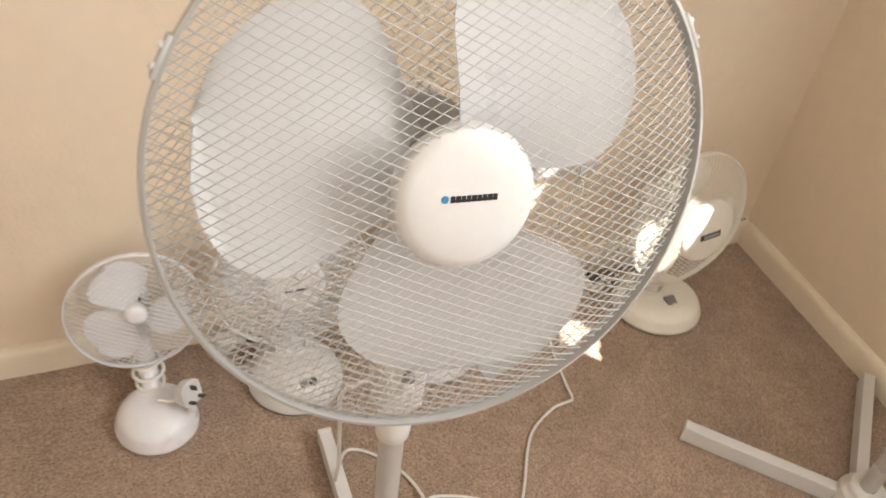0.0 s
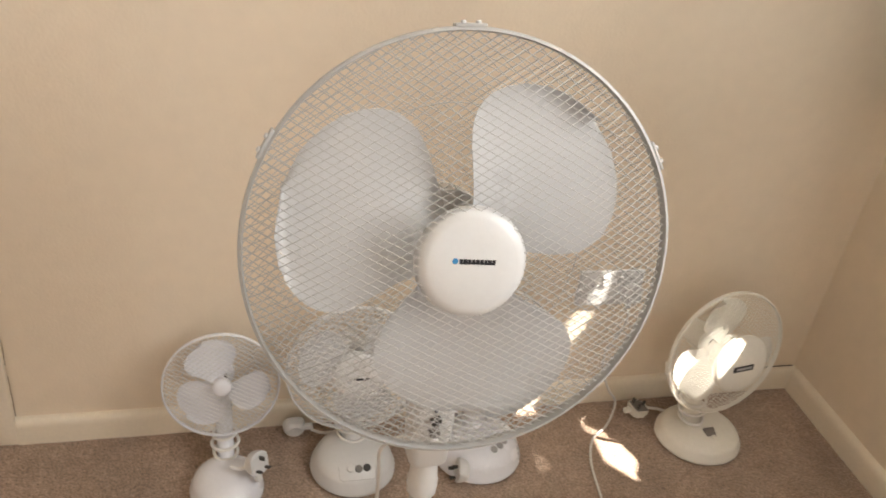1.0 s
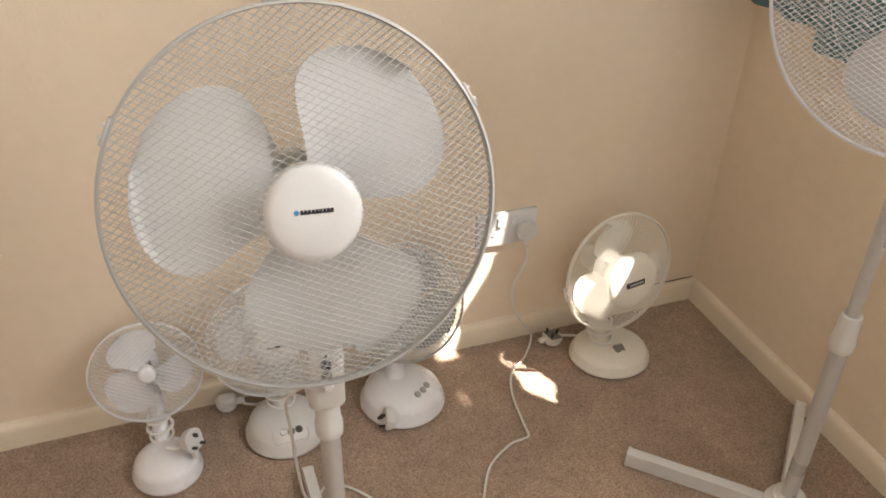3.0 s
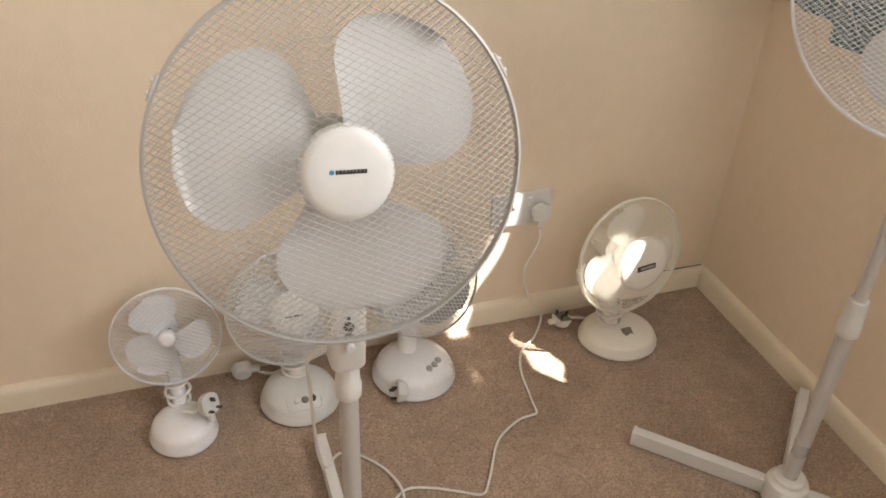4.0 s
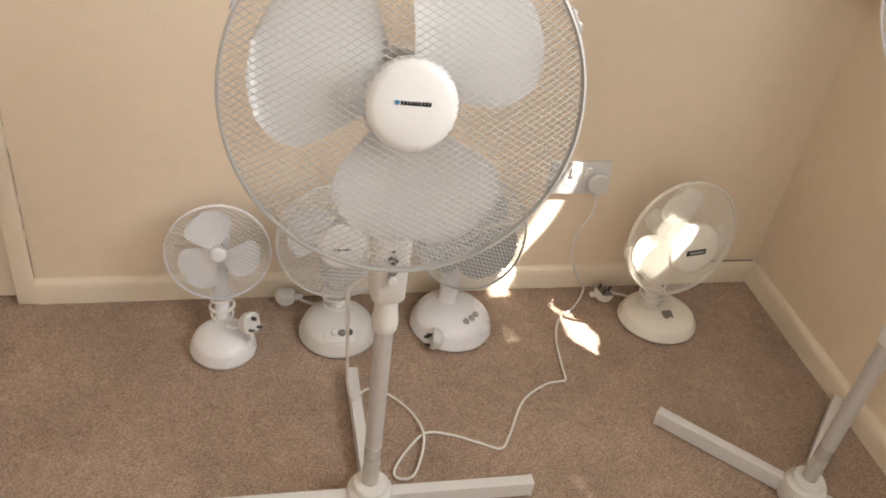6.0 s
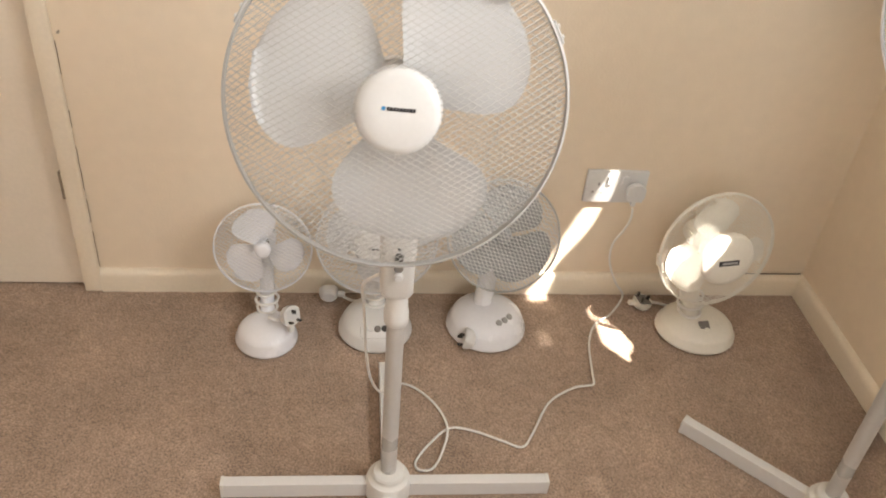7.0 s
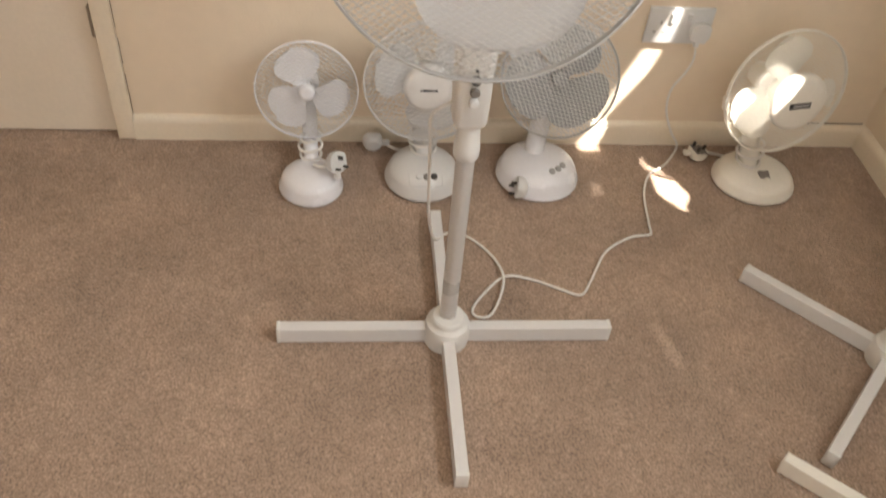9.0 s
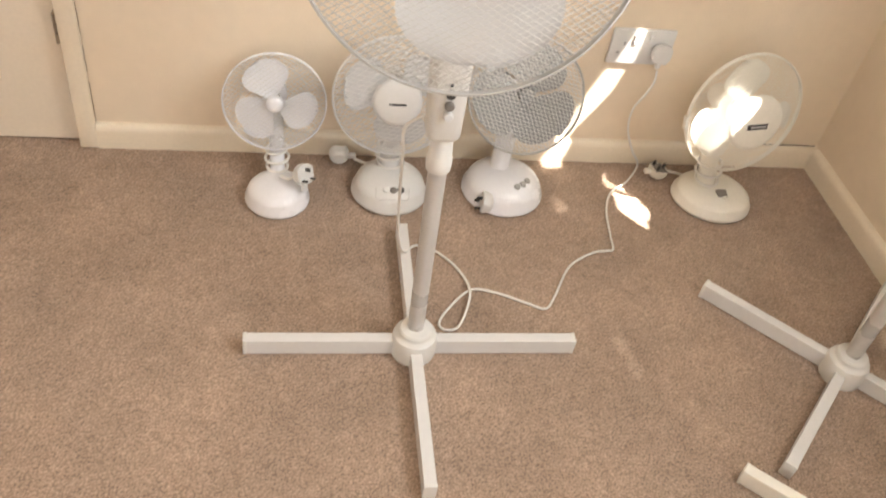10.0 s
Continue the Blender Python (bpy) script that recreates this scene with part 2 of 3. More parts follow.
# the cracked filler line above the board near the corner
part("crack", tubes([[(-0.20 + 0.012 * k, -0.004, 0.0615 + 0.0009 * noise.noise((k * 0.7, 0, 0))) for k in range(17)]], 0.0012, 4), M_GAP)
tagged(bpy.data.objects["crack"], "dark crack along the top of the skirting", "crack", kind="structure")


def door():
    d = thing("door_1", (DOOR_X1, 0.0, 0.0), "closed cream flush door in a painted frame", "door", kind="structure")
    w = DOOR_X1 - DOOR_X0
    part("door_leaf", rbox(w - 0.004, 0.035, DOOR_Z - 0.006, 0.002, 1, (-w / 2 - 0.002, 0.0280, DOOR_Z / 2)), M_DOOR, d, "flat cream door leaf")
    # dark sheet behind the leaf, its colour gives the seam its shade
    part("seam_backing", rbox(w, 0.02, DOOR_Z, 0, 1, (-w / 2, 0.06, DOOR_Z / 2)), M_GAP, d)
    for name, x in (("architrave", 0.0215), ("architrave", -w - 0.0215)):
        bm = rbox(0.039, 0.018, DOOR_Z + 0.02, 0.005, 2, (x, -0.009, DOOR_Z / 2 + 0.01))
        bmesh.ops.subdivide_edges(bm, edges=[e for e in bm.edges if abs(e.verts[0].co.z - e.verts[1].co.z) > 1], cuts=40)
        for v in bm.verts:
            v.co.x += 0.0014 * noise.noise((v.co.z * 4, x, 2)) + 0.0005 * noise.noise((v.co.z * 25, x, 5))
        part(name, bm, M_TRIM, d, "cream gloss-painted architrave with small chips")
    part("architrave", rbox(w + 0.09, 0.018, 0.044, 0.005, 2, (-w / 2, -0.009, DOOR_Z + 0.042)), M_TRIM, d)
    for z in (0.288, 1.75):
        h = part("hinge", rbox(0.006, 0.012, 0.068, 0.0008, 1, (-0.0035, 0.004, z)), M_STEEL, d, "worn metal butt hinge")
        for k in range(3):
            part("knuckle", lathe([(0, -0.0105), (0.0042, -0.0105), (0.0042, 0.0105), (0, 0.0105)], 12), M_STEEL, h, m=Matrix.Translation((-0.003, -0.004, z + (k - 1) * 0.0225)))
    return d


door()


def window():
    w = thing("window_1", (0.09, (WIN_Y0 + WIN_Y1) / 2, WIN_Z0), "white plastic framed window with bright daylight", "window", kind="structure")
    L, H = WIN_Y1 - WIN_Y0, WIN_Z1 - WIN_Z0
    for y in (-L / 2 + 0.02, L / 2 - 0.02):
        part("window_frame", rbox(0.05, 0.04, H, 0.004, 1, (0, y, H / 2)), M_PVC, w)
    for z in (0.02, H - 0.02):
        part("window_frame", rbox(0.05, L - 0.08, 0.04, 0.004, 1, (0, 0, z)), M_PVC, w)
    pane = part("pane", rbox(0.006, L - 0.08, H - 0.08, 0, 1, (0, 0, H / 2)), M_GLASS, w)
    pane.visible_shadow = False
    part("window_sill", rbox(0.05, L, 0.02, 0.005, 2, (-0.052, 0, 0.011)), M_PVC, w)


window()


# frame and glass made up for the fill lamp's opening, never in view
def added_rear_window():
    w = thing("unseen_window", ((SW[0] + SW[1]) / 2, YB - 0.07, SW[2]), "added unseen window behind the viewer, white plastic frame", "window", kind="structure")
    L, H = SW[1] - SW[0], SW[3] - SW[2]
    for x in (-L / 2 + 0.02, 0, L / 2 - 0.02):
        part("window_frame", rbox(0.04, 0.05, H, 0.004, 1, (x, 0, H / 2)), M_PVC, w)
    for z in (0.02, H - 0.02):
        part("window_frame", rbox(L - 0.08, 0.046, 0.04, 0.004, 1, (0, 0, z)), M_PVC, w)
    pane = part("pane", rbox(L - 0.08, 0.006, H - 0.08, 0, 1, (0, 0, H / 2)), M_GLASS, w)
    pane.visible_shadow = False


added_rear_window()

# added cuts in the cloth that shape the sun patches: corner points (y, z) on the window's plane
GAPS = [
    [(-0.546, 1.700), (-0.550, 1.648), (-0.698, 1.652), (-0.738, 1.738), (-0.612, 1.782), (-0.567, 1.770)],
    [(-0.575, 1.205), (-0.748, 1.220), (-0.738, 1.345), (-0.672, 1.400), (-0.606, 1.365)],
]


# pinholes added to cast faint sun spots on the carpet: centre (y, z) and half widths, one cell in n missing
SPECKS = [(-0.885, 1.718, 0.055, 0.050, 9), (-1.275, 1.630, 0.050, 0.045, 29)]


def speck(y, z, i, j):
    return any((i * 7 + j * 3) % n == 0 and ((y - a) / c) ** 2 + ((z - b) / d) ** 2 < 1 for a, b, c, d, n in SPECKS)


def inside(y, z, quad):
    signs = [(b[0] - a[0]) * (z - a[1]) - (b[1] - a[1]) * (y - a[0]) for a, b in zip(quad, quad[1:] + quad[:1])]
    return all(s > 0 for s in signs) or all(s < 0 for s in signs)


def curtain():
    """A pleated cloth over the window, cut open where sun patches are to fall."""
    c = thing("curtain", (-0.02, -0.78, 0.76), "dark teal pleated curtain drawn across the window", "curtain")
    def cloth(y0, y1, z0, z1):
        bm = bmesh.new()
        n, m = int((y1 - y0) / 0.005), int((z1 - z0) / 0.006)
        grid = [[bm.verts.new((0.008 * math.sin((y0 + (y1 - y0) * i / n) * 62), y0 + (y1 - y0) * i / n + 0.78, z0 + (z1 - z0) * j / m - 0.76)) for i in range(n + 1)] for j in range(m + 1)]
        for j in range(m):
            for i in range(n):
                y, z = y0 + (y1 - y0) * (i + 0.5) / n, z0 + (z1 - z0) * (j + 0.5) / m
                if not any(inside(y, z, g) for g in GAPS) and not speck(y, z, i, j):
                    bm.faces.new((grid[j][i], grid[j][i + 1], grid[j + 1][i + 1], grid[j + 1][i]))
        bmesh.ops.delete(bm, geom=[v for v in bm.verts if not v.link_faces], context="VERTS")
        return bm
    part("cloth", cloth(-0.205, -0.004, 0.785, 2.18), M_TEAL, c)
    part("cloth", cloth(-2.13, -0.205, 0.752, 2.18), M_TEAL, c)
    part("rail", tubes([[(0, 0.78, 1.43), (0, -1.38, 1.43)]], 0.011, 10), M_PVC, c, "white curtain rail")


curtain()


def socket():
    s = thing("wall_socket", (-0.557, 0.0, 0.319), "double white plastic wall socket with switches", "socket")
    part("plate", rbox(0.146, 0.010, 0.086, 0.003, 2, (0, -0.005, 0)), M_WHITE, s)
    for x in (-0.040, 0.040):
        part("switch", rbox(0.013, 0.006, 0.022, 0.0015, 1, (x * 0.45, -0.012, 0.020)), M_WHITE, s)
    for dx, dz, w, h in ((0, 0.008, 0.004, 0.008), (-0.011, -0.014, 0.0065, 0.004), (0.011, -0.014, 0.0065, 0.004)):
        part("pin_hole", rbox(w, 0.002, h, 0, 1, (-0.042 + dx, -0.0105, dz)), M_BTN, s)


socket()


# ---------------------------------------------------------------- plugs and cords
def plug(m, label, mat=M_WHITE, pins=True, face=None):
    """A three-pin plug; z is the side of the pins, y the way to the earth pin, and the cord leaves along -y."""
    p = thing("plug", (0, 0, 0), label, "plug", "plugs of the fans")
    p.matrix_basis = m
    bm = lathe([(0, -0.012), (0.015, -0.0115), (0.0205, -0.006), (0.0235, 0.003), (0.0235, 0.011), (0, 0.011)], 20)
    for v in bm.verts:
        v.co.x = max(-0.0215, min(0.0215, v.co.x * 1.08))
        v.co.y = max(-0.021, v.co.y)
    part("body", bm, mat, p)
    part("cord_grip", rbox(0.012, 0.018, 0.012, 0.003, 2, (0, -0.029, 0.001)), mat, p)
    if pins:
        part("face", rbox(0.036, 0.033, 0.003, 0.001, 1, (0, 0, 0.0115)), face or mat, p)
        for x, y, w, d in ((0, 0.011, 0.004, 0.008), (-0.011, -0.011, 0.0063, 0.004), (0.011, -0.011, 0.0063, 0.004)):
            part("pin", rbox(w, d, 0.014, 0.0006, 1, (x, y, 0.018)), M_DARK, p, "dull metal pin")
    return p


def cord(pts, label, r=0.0032, name="cord"):
    c = part(name, tubes([smooth_line(pts)], r, 8), M_CORD, None)
    return tagged(c, label, "cord")


# ---------------------------------------------------------------- fans
def head_frame(c, yaw, pitch, spin=0):
    """The frame of a fan's head: x to its side, y up, z out of its front."""
    ya, pi = radians(yaw), radians(pitch)
    n = Vector((math.sin(ya) * math.cos(pi), -math.cos(ya) * math.cos(pi), math.sin(pi)))
    u = Vector((math.cos(ya), math.sin(ya), 0))
    v = n.cross(u)
    m = Matrix((u, v, n)).transposed().to_4x4()
    return Matrix.Translation(c) @ m @ pose(0, 0, 0, 0, 0, spin)


def dome(rho, R, depth, power):
    return depth * (1 - min(1.0, rho / R) ** power)


def chord_wires(R, depth, power, angle, pitch):
    """Parallel wires laid over a dome."""
    a = radians(angle)
    d, s = Vector((math.cos(a), math.sin(a))), Vector((-math.sin(a), math.cos(a)))
    lines = []
    n = int(R / pitch)
    for k in range(-n, n + 1):
        o = (k + 0.5) * pitch
        if abs(o) > R * 0.985:
            continue
        half = math.sqrt(R * R - o * o)
        pts = []
        for i in range(15):
            q = s * o + d * (half * math.sin((i / 7 - 1) * math.pi / 2))
            pts.append((q.x, q.y, dome(q.length, R, depth, power)))
        lines.append(pts)
    return lines


def ring(r, z, n=64):
    return [(r * math.cos(2 * math.pi * k / n), r * math.sin(2 * math.pi * k / n), z) for k in range(n)]


def blade_mesh(r0, r1, half_deg, twist, z0, thick=0.0016):
    """One broad rounded blade about the +x axis, pitched and cupped."""
    bm = bmesh.new()
    ns, nw = 16, 14
    layers = []
    for side in (1, -1):
        rows = []
        for i in range(ns + 1):
            s = i / ns
            r = r0 + (r1 - r0) * (1 - (1 - s) ** 1.5)
            t = (r - r0) / (r1 - r0)
            h = radians(half_deg) * (0.94 + 0.06 * min(1, t / 0.45)) * math.sqrt(max(0.0, 1 - max(0, (t - 0.40) / 0.60) ** 3.0))
            row = []
            for j in range(nw + 1):
                w = 2 * j / nw - 1
                a = w * h + radians(7) * t
                x, y = r * math.cos(a), r * math.sin(a)
                z = z0 + twist * w * (1 - 0.35 * t) - 0.006 * t * (1 - w * w) + side * thick / 2
                row.append(bm.verts.new((x, y, z)))
            rows.append(row)
        layers.append(rows)
        for p, q in zip(rows, rows[1:]):
            for j in range(nw):
                bm.faces.new((p[j], p[j + 1], q[j + 1], q[j]))
    A, B = layers
    for i in range(ns):
        for j in (0, nw):
            bm.faces.new((A[i][j], A[i + 1][j], B[i + 1][j], B[i][j]))
    bmesh.ops.remove_doubles(bm, verts=bm.verts, dist=1e-5)
    return bm


def fan_head(t, M, R, cap_r, cap_z, blades, mats, clips=(), badge=None, blade_r=0.86, blade_half=43, wire=0.0005, pitch=0.0072, lines=(-27, 32)):
    """Grilles, rim, blades, cap and motor of a fan, under the thing t; M is the head's frame in t."""
    shell, wire_m, rim_m, blade_m, cap_m = mats
    df, db = cap_z, 0.20 * R + 0.028
    front = chord_wires(R, df, 3.2, lines[0], pitch) + chord_wires(R, df - 0.001, 3.2, lines[1], pitch)
    back = [[(x, y, -z) for x, y, z in w] for w in chord_wires(R, db, 3.0, lines[1] + 9, pitch) + chord_wires(R, db, 3.0, lines[0] - 11, pitch * 1.3)]
    part("front_grille", tubes(front, wire, 5), wire_m, t, "white wire grille, domed", M)
    bg = part("back_grille", tubes(back, wire, 5), wire_m, t, "white wire grille at the back", M)
    part("grille_ring", tubes([ring(R * 0.66, -dome(R * 0.66, R, db, 3.0) + 0.0015)], wire * 1.2, 6, True), wire_m, bg)
    hw, th = 0.0020 + 0.024 * R, 0.0006 + 0.0095 * R
    part("rim", lathe([(R - 0.001, -hw), (R + th * 0.75, -hw * 0.8), (R + th, 0), (R + th * 0.75, hw * 0.8), (R - 0.001, hw), (R - 0.0022, 0), (R - 0.001, -hw)], 96), rim_m, t, "pale plastic rim band", M)
    for a in clips:
        k = part("rim_clip", rbox(0.030, 0.004, 0.013, 0.0015, 2, (0, R + 0.003, 0)), rim_m, t, m=M @ pose(0, 0, 0, 0, 0, a - 90))
        for x in (-0.007, 0.007):
            part("clip_screw", lathe([(0, 0), (0.0028, 0), (0.0028, 0.002), (0.0016, 0.003), (0, 0.003)], 10), shell, k, m=pose(x, R + 0.0045, 0.003, -90))
    bz = -0.004 - 0.02 * R
    proto = mesh_of(blade_mesh(max(0.012, cap_r * 0.62), R * blade_r, blade_half, 0.105 * R, bz), 50)
    proto.materials.append(blade_m)
    for a in blades:
        part("blade", proto, blade_m, t, m=M @ pose(0, 0, 0, 0, 0, a - 4))
    part("spindle", lathe([(0, bz - 0.014), (cap_r * 0.5, bz - 0.014), (cap_r * 0.62, bz + 0.004), (cap_r * 0.55, bz + 0.014), (0.008, bz + 0.018), (0, bz + 0.018)], 28), blade_m, t, "hub of the blades", M)
    mr = max(0.21 * R, 0.023)
    part("motor_plate", lathe([(0, bz - 0.034), (mr * 0.45, bz - 0.034), (mr * 0.5, bz - 0.03), (mr * 0.5, bz - 0.020), (0, bz - 0.024)], 28), M_MOTOR, t, "dark metal motor plate", M)
    md = 0.30 * R + 0.03
    part("motor_housing", lathe([(0, -db - md), (mr * 0.45, -db - md * 0.98), (mr * 0.85, -db - md * 0.82), (mr * 1.05, -db - md * 0.45), (mr * 1.08, -db + 0.004), (mr * 0.5, -db + 0.006), (0, -db + 0.006)], 36), shell, t, "rounded white motor housing", M)
    if cap_m:
        cp = part("cap", lathe([(0, cap_z + 0.006), (cap_r * 0.45, cap_z + 0.0055), (cap_r * 0.78, cap_z + 0.0035), (cap_r * 0.93, cap_z + 0.0005), (cap_r * 0.985, cap_z - 0.004), (cap_r, cap_z - 0.010), (cap_r * 0.97, cap_z - 0.013), (cap_r * 0.8, cap_z - 0.013), (0, cap_z - 0.010)], 48), cap_m, t, "smooth round white centre cap", M, angle=60)
        if badge:
            for kind, x, y, w, h, tilt, mat in badge:
                z = cap_z + 0.0062
                if kind == "dot":
                    part("mark", lathe([(0, z), (w, z), (w * 0.9, z + 0.0006), (0, z + 0.0006)], 16), mat, cp, m=pose(x, y, -0.0005))
                else:
                    part("mark", rbox(w, h, 0.0008, 0, 1, (0, 0, z)), mat, cp, m=pose(x, y, -0.0002 + (0.0006 if mat is M_BTN else 0), 0, 0, tilt))


def leg_mesh(length):
    """A square-section leg, flared a touch to the end, along +x."""
    bm = rbox(length, 0.0215, 0.035, 0.0009, 1, (length / 2 + 0.03, 0, 0.0190))
    return bm


def pedestal_fan(place, label, leg_yaw, lean, mats, head=None, head_args=None, with_box=True, top=0.72, leg_len=0.275):
    t = thing("pedestal_fan", place, label, "fan", "pedestal fans")
    shell, tube_m = mats
    me = mesh_of(leg_mesh(leg_len))
    me.materials.append(tube_m)
    for k in range(4):
        lg = part("leg", me, tube_m, t, "white square-section metal leg", pose(0, 0, 0, 0, 0, leg_yaw + 90 * k))
        part("end_cap", rbox(0.007, 0.0228, 0.0365, 0.0014, 2, (leg_len + 0.031, 0, 0.0193)), shell, lg)
    part("hub", lathe([(0, 0.0), (0.041, 0.0), (0.042, 0.004), (0.0415, 0.040), (0.039, 0.048), (0.033, 0.052), (0.031, 0.056), (0.031, 0.061), (0.028, 0.065), (0.017, 0.066), (0, 0.066)], 48), shell, t, "stepped round white plastic hub")
    slope = Matrix.Identity(4)
    slope[0][2], slope[1][2] = lean
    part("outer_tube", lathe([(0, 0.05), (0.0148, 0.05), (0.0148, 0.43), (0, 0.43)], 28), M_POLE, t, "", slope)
    part("height_collar", lathe([(0, 0.425), (0.0182, 0.425), (0.0196, 0.427), (0.0205, 0.438), (0.0203, 0.448), (0.0188, 0.453), (0.0178, 0.470), (0.0172, 0.488), (0.0165, 0.498), (0, 0.498)], 32), shell, t, "ribbed white height collar", slope)
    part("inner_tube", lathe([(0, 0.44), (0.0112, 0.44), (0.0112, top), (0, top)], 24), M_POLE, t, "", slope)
    if with_box:
        bm = rbox(0.058, 0.056, 0.19, 0.013, 4, (-0.003, -0.006, 0.583))
        for v in bm.verts:
            f = max(0.0, min(1.0, (0.520 - v.co.z) / 0.034))
            v.co.x *= 1 - 0.42 * f * f
            v.co.y = v.co.y * (1 - 0.3 * f * f)
        box = part("control_box", bm, shell, t, "rounded white control box", slope)
        for z, mat in ((0.580, M_DARK), (0.561, M_KGREY), (0.544, M_WHITE)):
            part("knob", lathe([(0, 0), (0.0072, 0), (0.0072, 0.005), (0.0058, 0.0070), (0, 0.0075)], 20), mat, box, "small round push knob", pose(-0.003, -0.0335, z, 90))
        part("mark", lathe([(0, 0), (0.0028, 0), (0.0028, 0.0008), (0, 0.0008)], 12), M_INK, box, "", pose(-0.003, -0.0338, 0.594, 90))
        part("neck", lathe([(0, 0.60), (0.024, 0.60), (0.026, 0.66), (0.030, 0.74), (0.024, 0.80), (0, 0.81)], 28), shell, t, "white neck under the motor", slope)
    if head is not None:
        c, yaw, pitch = head
        fan_head(t, head_frame(Vector(c) - Vector(place), yaw, pitch), **head_args)
    return t


WHITE_SET = (M_WHITE, M_WIRE, M_RIMG, M_BLADE, M_WHITE)
BADGE = [("bar", -0.0120 + 0.00385 * k, 0.0042 - 0.00013 * k, 0.0029 + 0.0006 * (k % 3 == 1), 0.0046, -2, M_INK) for k in range(9)] + [("bar", 0.0034, 0.0026, 0.033, 0.0016, -2, M_INK), ("dot", -0.0175, 0.0045, 0.0028, 0, 0, M_BLUE)]

pedestal_fan((-1.094, -0.600, 0.0), "tall white pedestal fan on a cross base, tilted up", -0.8, (-0.025, 0.055), (M_SATIN, M_TUBE),
             ((-1.125, -0.681, 0.865), -3.0, 17.0),
             dict(R=0.2085, cap_r=0.0535, cap_z=0.041, blades=(159, 43, -81), mats=WHITE_SET, clips=(92, 28, 152), badge=BADGE, wire=0.00047, blade_half=48, blade_r=0.87), top=0.70)
# brighter cool wires and rim put the window's light into this head's colour
pedestal_fan((-0.245, -0.677, 0.0), "white pedestal fan on a cross base beside the window wall", 45.0, (-0.035, 0.0), (M_SATIN, M_TUBE),
             ((-0.340, -0.722, 1.036), -45.0, 10.0),
             dict(R=0.205, cap_r=0.0525, cap_z=0.050, blades=(28, 148, 266), mats=(M_WHITE, M_COOL, M_COOL, M_BLADE, M_WHITE), wire=0.00045, blade_half=43, blade_r=0.87, pitch=0.0062), with_box=False, top=0.98)
pedestal_fan((-0.316, -1.098, 0.0), "cream pedestal fan stand with only its base in sight", 49.0, (0.0, 0.0), (M_CREAM, M_CREAM), with_box=False, top=0.80)


def desk_fan(place, label, base_r, base_h, facing, neck, head, head_args, shell, knobs=(), squash=1.0, wraps=3, switch=False, panel=None):
    """A table fan: dome foot, short neck with its cord wound round, and head."""
    t = thing("desk_fan", place, label, "fan", "desk fans along the wall")
    prof = [(0, 0.001), (base_r * 0.95, 0.001), (base_r, 0.006), (base_r * 0.995, 0.012), (base_r * 0.93, 0.022)]
    for k in range(1, 9):
        a = k / 8 * math.pi / 2
        prof.append((neck[1] + (base_r * 0.93 - neck[1]) * math.cos(a), 0.022 + (base_h - 0.022) * math.sin(a)))
    prof.append((0, base_h + 0.001))
    turn = pose(0, 0, 0, 0, 0, facing)
    foot = part("foot", lathe(prof, 56, squash), shell, t, "smooth dome foot", turn, angle=50)
    c, yaw, pitch = head
    M = head_frame(Vector(c) - Vector(place), yaw, pitch)
    R = head_args["R"]
    top = M @ Vector((0, -0.25 * R, -0.26 * R - 0.04))
    base = Vector((neck[0], neck[2], base_h - 0.012))
    base = turn @ base
    line = smooth_line([base, base.lerp(top, 0.45) + Vector((0, neck[3], -0.006)), top], 6)
    part("neck", tubes([line], neck[1], 20), shell, t, "short white neck")
    for k in range(wraps):
        f = 0.10 + 0.12 * k
        p = base.lerp(top, f)
        part("wound_cord", tubes([[(p.x + (neck[1] + 0.006 + 0.003 * (k % 2)) * math.cos(a), p.y + (neck[1] + 0.006) * math.sin(a), p.z + 0.003 * math.sin(a + k)) for a in [2 * math.pi * i / 28 for i in range(28)]]], 0.0032, 8, True), M_CORD, t, "white cord wound round the neck")
    for x, y, mat in knobs:
        h = 0.022 + (base_h - 0.022) * math.sqrt(max(0, 1 - (math.hypot(x, y) / (base_r * 0.93)) ** 2)) * 0.98
        part("knob", lathe([(0, -0.004), (0.0076, -0.004), (0.0076, 0.005), (0.0062, 0.007), (0, 0.0075)], 18), mat, foot, "small round knob", pose(x, y, h, 28))
    if panel:
        w, ya, yb = panel
        path = [(-w, ya), (-w, yb), (-w * 0.8, yb - 0.006), (0, yb - 0.009), (w * 0.8, yb - 0.006), (w, yb), (w, ya)]
        path = [a.lerp(b, k / 6) for a, b in zip([Vector(q) for q in path], [Vector(q) for q in path[1:]]) for k in range(6)]
        pts = []
        for q in path:
            c = math.sqrt(max(0.0, 1 - ((q.length - neck[1]) / (base_r * 0.93 - neck[1])) ** 2)) if q.length > neck[1] else 1.0
            pts.append((q.x, q.y, 0.022 + (base_h - 0.022) * c + 0.0003))
        part("panel_line", tubes([pts], 0.0006, 5), M_RIMG, foot, "fine outline of the control panel")
    if switch:
        rec = part("switch_recess", rbox(0.026, 0.034, 0.008, 0.003, 2), M_KGREY, foot, "dark recess with a slide switch", pose(0.010, -0.034, base_h * 0.925, 22, 0, 12))
        part("slide", rbox(0.009, 0.009, 0.008, 0.001, 1, (0.002, -0.008, 0.004)), shell, rec)
    fan_head(t, M, **head_args)
    return t


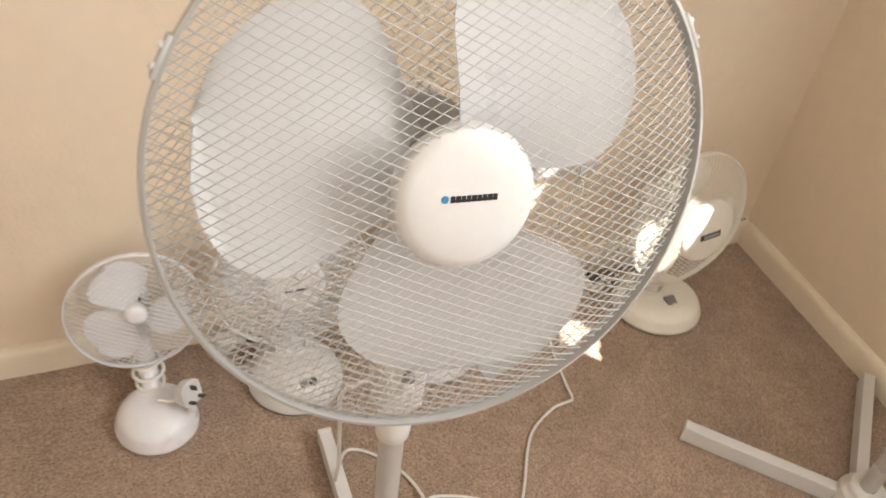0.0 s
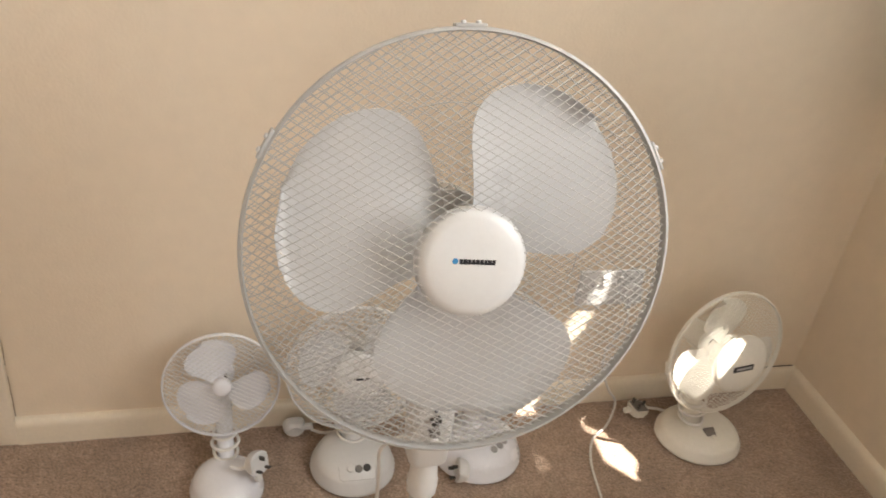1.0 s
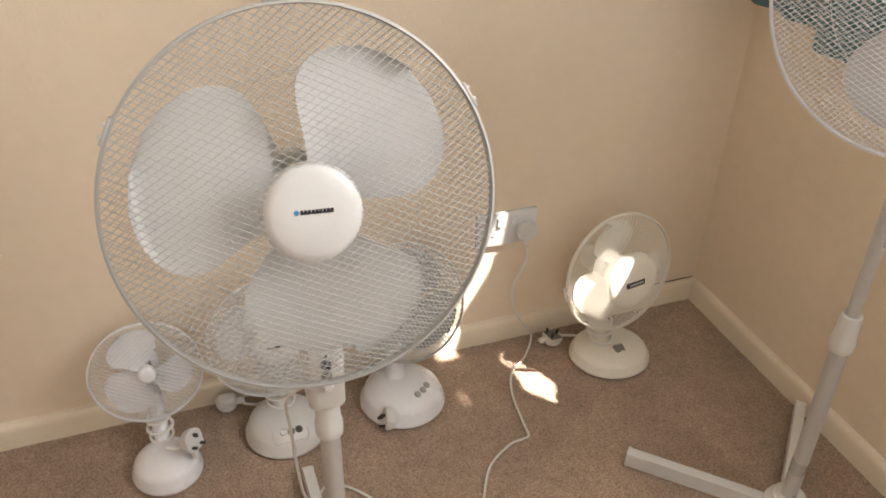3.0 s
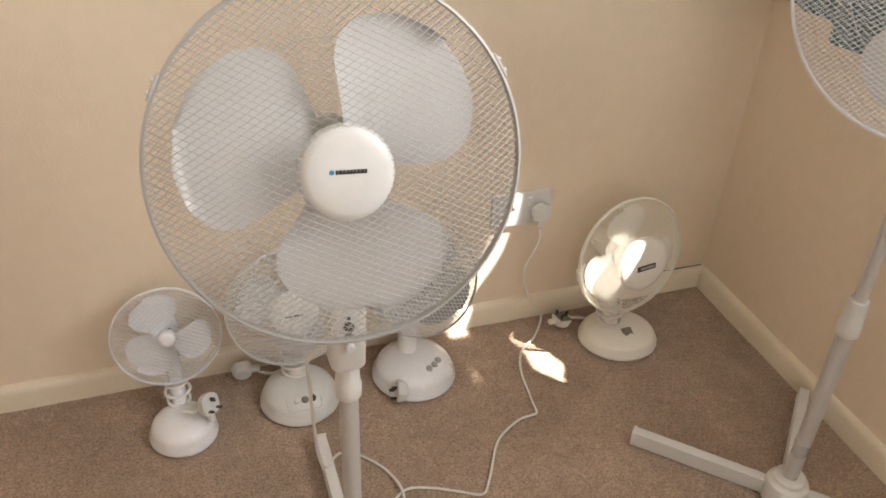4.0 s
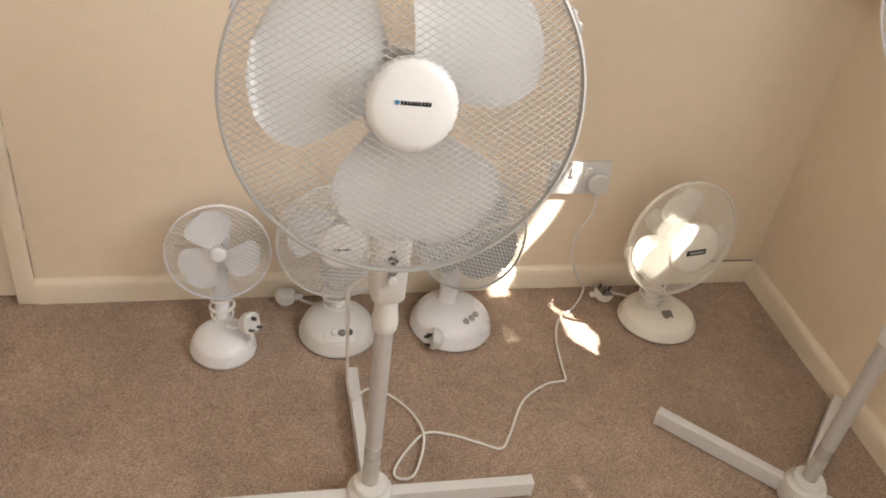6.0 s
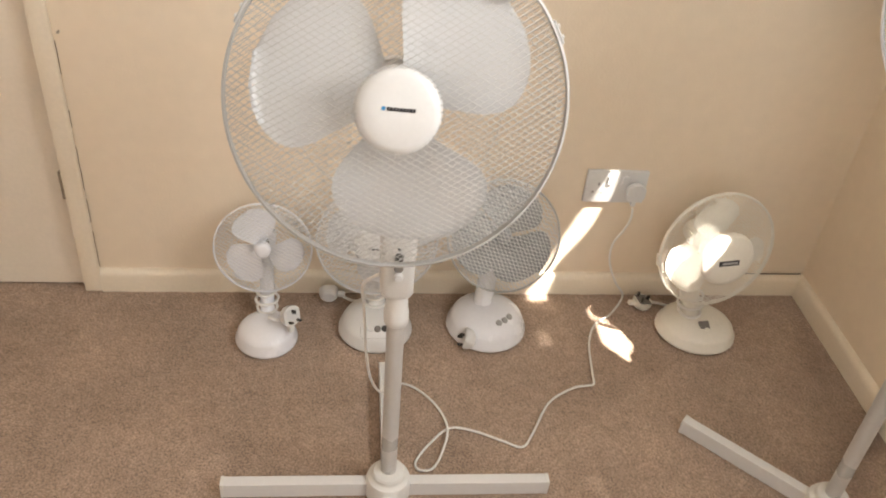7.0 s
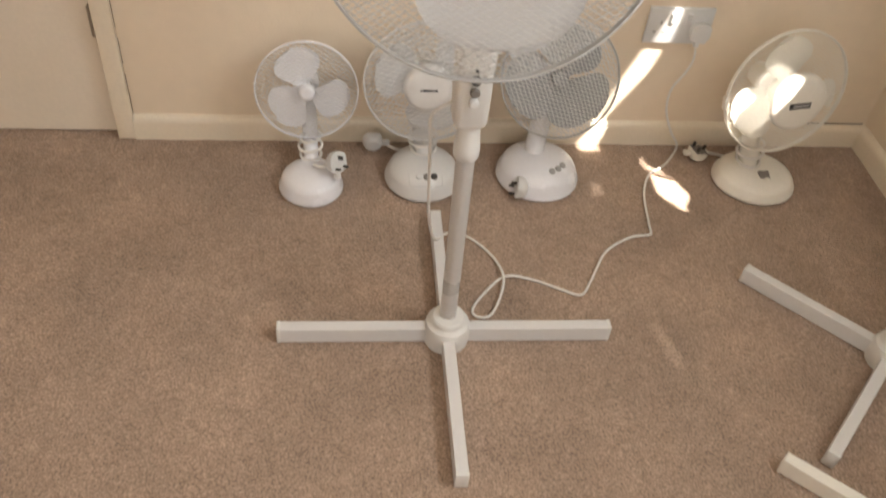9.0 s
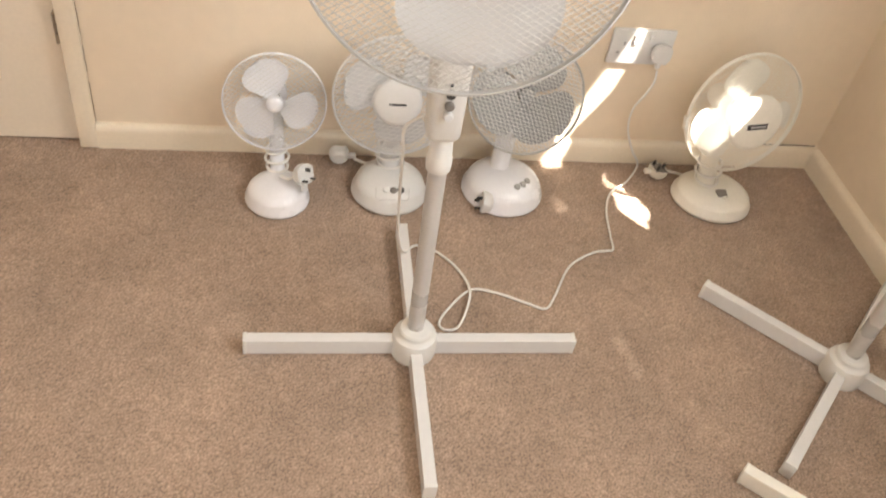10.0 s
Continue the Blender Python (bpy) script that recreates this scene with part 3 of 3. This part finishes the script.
COOL_SET = (M_COOL, M_WHITE, M_COOL, M_COOL, M_COOL)
desk_fan((-1.349, -0.179, 0.0), "small cool-white desk fan with its cord wound round the neck", 0.069, 0.053, 0, (0.0, 0.016, 0.042, 0.012),
         ((-1.355, -0.106, 0.201), 0, 12),
         dict(R=0.106, cap_r=0.018, cap_z=0.011, blades=(108, 222, -20), mats=COOL_SET, blade_half=46, wire=0.0006, blade_r=0.86, pitch=0.0078, lines=(-30, 38)), M_COOL)
CREAM_SET = (M_WHITE, M_WHITE, M_WHITE, M_BLADE, M_WHITE)
BAR = [("bar", 0.002, 0.0, 0.030, 0.0042, 0, M_INK), ("dot", -0.0165, 0, 0.0022, 0, 0, M_INK)]
desk_fan((-1.104, -0.147, 0.0), "white desk fan with a large plain centre cap", 0.085, 0.060, 0, (0.0, 0.022, 0.03, 0.012),
         ((-1.108, -0.133, 0.244), 0, 9),
         dict(R=0.131, cap_r=0.052, cap_z=0.029, blades=(160, 40, -80), mats=CREAM_SET, badge=BAR, blade_half=42, blade_r=0.85, wire=0.0008, pitch=0.0098, lines=(-7, 40)), M_WHITE,
         knobs=((-0.014, -0.052, M_WHITE), (0.002, -0.054, M_KGREY), (0.018, -0.052, M_DARK)), wraps=5, panel=(0.036, -0.046, -0.064))
SMOKE_SET = (M_COOL, M_WHITE, M_RIMG, M_GREY, None)
desk_fan((-0.843, -0.137, 0.0), "white desk fan with smoky grey blades, tilted back", 0.094, 0.064, 38, (0.0, 0.022, 0.02, 0.01),
         ((-0.825, -0.107, 0.245), 0, 28),
         dict(R=0.127, cap_r=0.030, cap_z=0.036, blades=(72, -48, 192), mats=SMOKE_SET, blade_half=59, blade_r=0.92, wire=0.00070, pitch=0.0080, lines=(-14, -68)), M_COOL,
         knobs=((-0.017, -0.050, M_BTN), (0.0, -0.052, M_BTN), (0.017, -0.050, M_BTN)), wraps=0)
LABEL = [("bar", 0.000, -0.004, 0.048, 0.0125, 2, M_INK), ("bar", 0.002, -0.004, 0.036, 0.0050, 2, M_BTN)]
desk_fan((-0.330, -0.152, 0.0), "cream-white desk fan with a boxed badge by the corner", 0.096, 0.047, -10, (-0.02, 0.021, 0.012, 0.006),
         ((-0.361, -0.182, 0.271), 7, 10.5),
         dict(R=0.136, cap_r=0.063, cap_z=0.050, blades=(98, 215, -22), mats=(M_CREAM, M_CREAM, M_CREAM, M_CREAM, M_CREAM), badge=LABEL, clips=(186,), blade_half=41, blade_r=0.88, wire=0.0004, pitch=0.0064, lines=(35, -40)), M_CREAM,
         squash=0.92, switch=True)

# plugs and cords on the floor
plug(pose(-1.297, -0.195, 0.086, 68, 10, 42), "white plug with dark pins tied to a small fan's neck")
plug(pose(-1.212, -0.050, 0.024, -78, 0, 0) @ pose(0, 0, 0, 0, 0, 90), "white plug lying on the carpet, pins hidden", pins=False)
plug(pose(-0.893, -0.210, 0.030, 84, 10, -95), "white plug leaning on a fan's foot")
plug(pose(-0.440, -0.065, 0.014, -10, 0, -80), "cream plug on the carpet with dark pins up", M_CREAM, face=M_KGREY)
plug(pose(-0.513, -0.022, 0.315, 90, 0, 0), "white plug pushed into the wall socket", pins=False)
cord([(-1.178, -0.055, 0.02), (-1.15, -0.06, 0.012), (-1.12, -0.09, 0.05), (-1.105, -0.125, 0.085)], "white cord from a plug to its fan")
cord([(-0.412, -0.062, 0.015), (-0.385, -0.062, 0.008), (-0.36, -0.09, 0.02), (-0.345, -0.125, 0.06)], "cream cord from a plug to its fan")
cord([(-1.31, -0.19, 0.075), (-1.325, -0.195, 0.072), (-1.343, -0.19, 0.075)], "short white cord end at the neck")
cord([(-0.513, -0.030, 0.275), (-0.512, -0.034, 0.25), (-0.520, -0.032, 0.215), (-0.538, -0.030, 0.17), (-0.534, -0.030, 0.114), (-0.505, -0.030, 0.05), (-0.480, -0.034, 0.010),
      (-0.525, -0.095, 0.004), (-0.575, -0.135, 0.004), (-0.604, -0.20, 0.004), (-0.618, -0.29, 0.004), (-0.623, -0.328, 0.004), (-0.640, -0.334, 0.004), (-0.674, -0.341, 0.004), (-0.736, -0.383, 0.004),
      (-0.787, -0.467, 0.004), (-0.815, -0.502, 0.004), (-0.855, -0.485, 0.004), (-0.909, -0.459, 0.004), (-0.960, -0.452, 0.006), (-1.005, -0.491, 0.004), (-1.036, -0.536, 0.004), (-1.026, -0.556, 0.004),
      (-0.996, -0.543, 0.004), (-0.966, -0.467, 0.012), (-0.978, -0.395, 0.004), (-1.020, -0.340, 0.004), (-1.060, -0.325, 0.006), (-1.100, -0.40, 0.06), (-1.128, -0.48, 0.18), (-1.142, -0.53, 0.30), (-1.150, -0.55, 0.42), (-1.153, -0.56, 0.48), (-1.128, -0.575, 0.515)],
     "long white mains cord looping over the carpet", 0.0027, "mains_cord")

# the crack and the nail stub by the door frame
bm_crack = tubes([[(-1.7405 + 0.0010 * noise.noise((k * 0.35, 2, 0)), -0.0012, z0 + 0.01 * k) for k in range(n)] for z0, n in ((0.062, 11), (0.19, 7), (0.275, 12), (0.43, 5), (0.55, 8), (0.74, 6))], 0.0008, 4)
crack = part("crack", bm_crack, M_CRACK)
tagged(crack, "broken brown crack along the door frame", "crack", kind="structure")
nail = part("nail", lathe([(0, 0), (0.0022, 0), (0.0022, 0.006), (0.003, 0.007), (0, 0.008)], 10), M_STEEL, m=pose(-1.730, 0, 0.640, 90))
tagged(nail, "small dull nail head in the wall by the door", "nail")
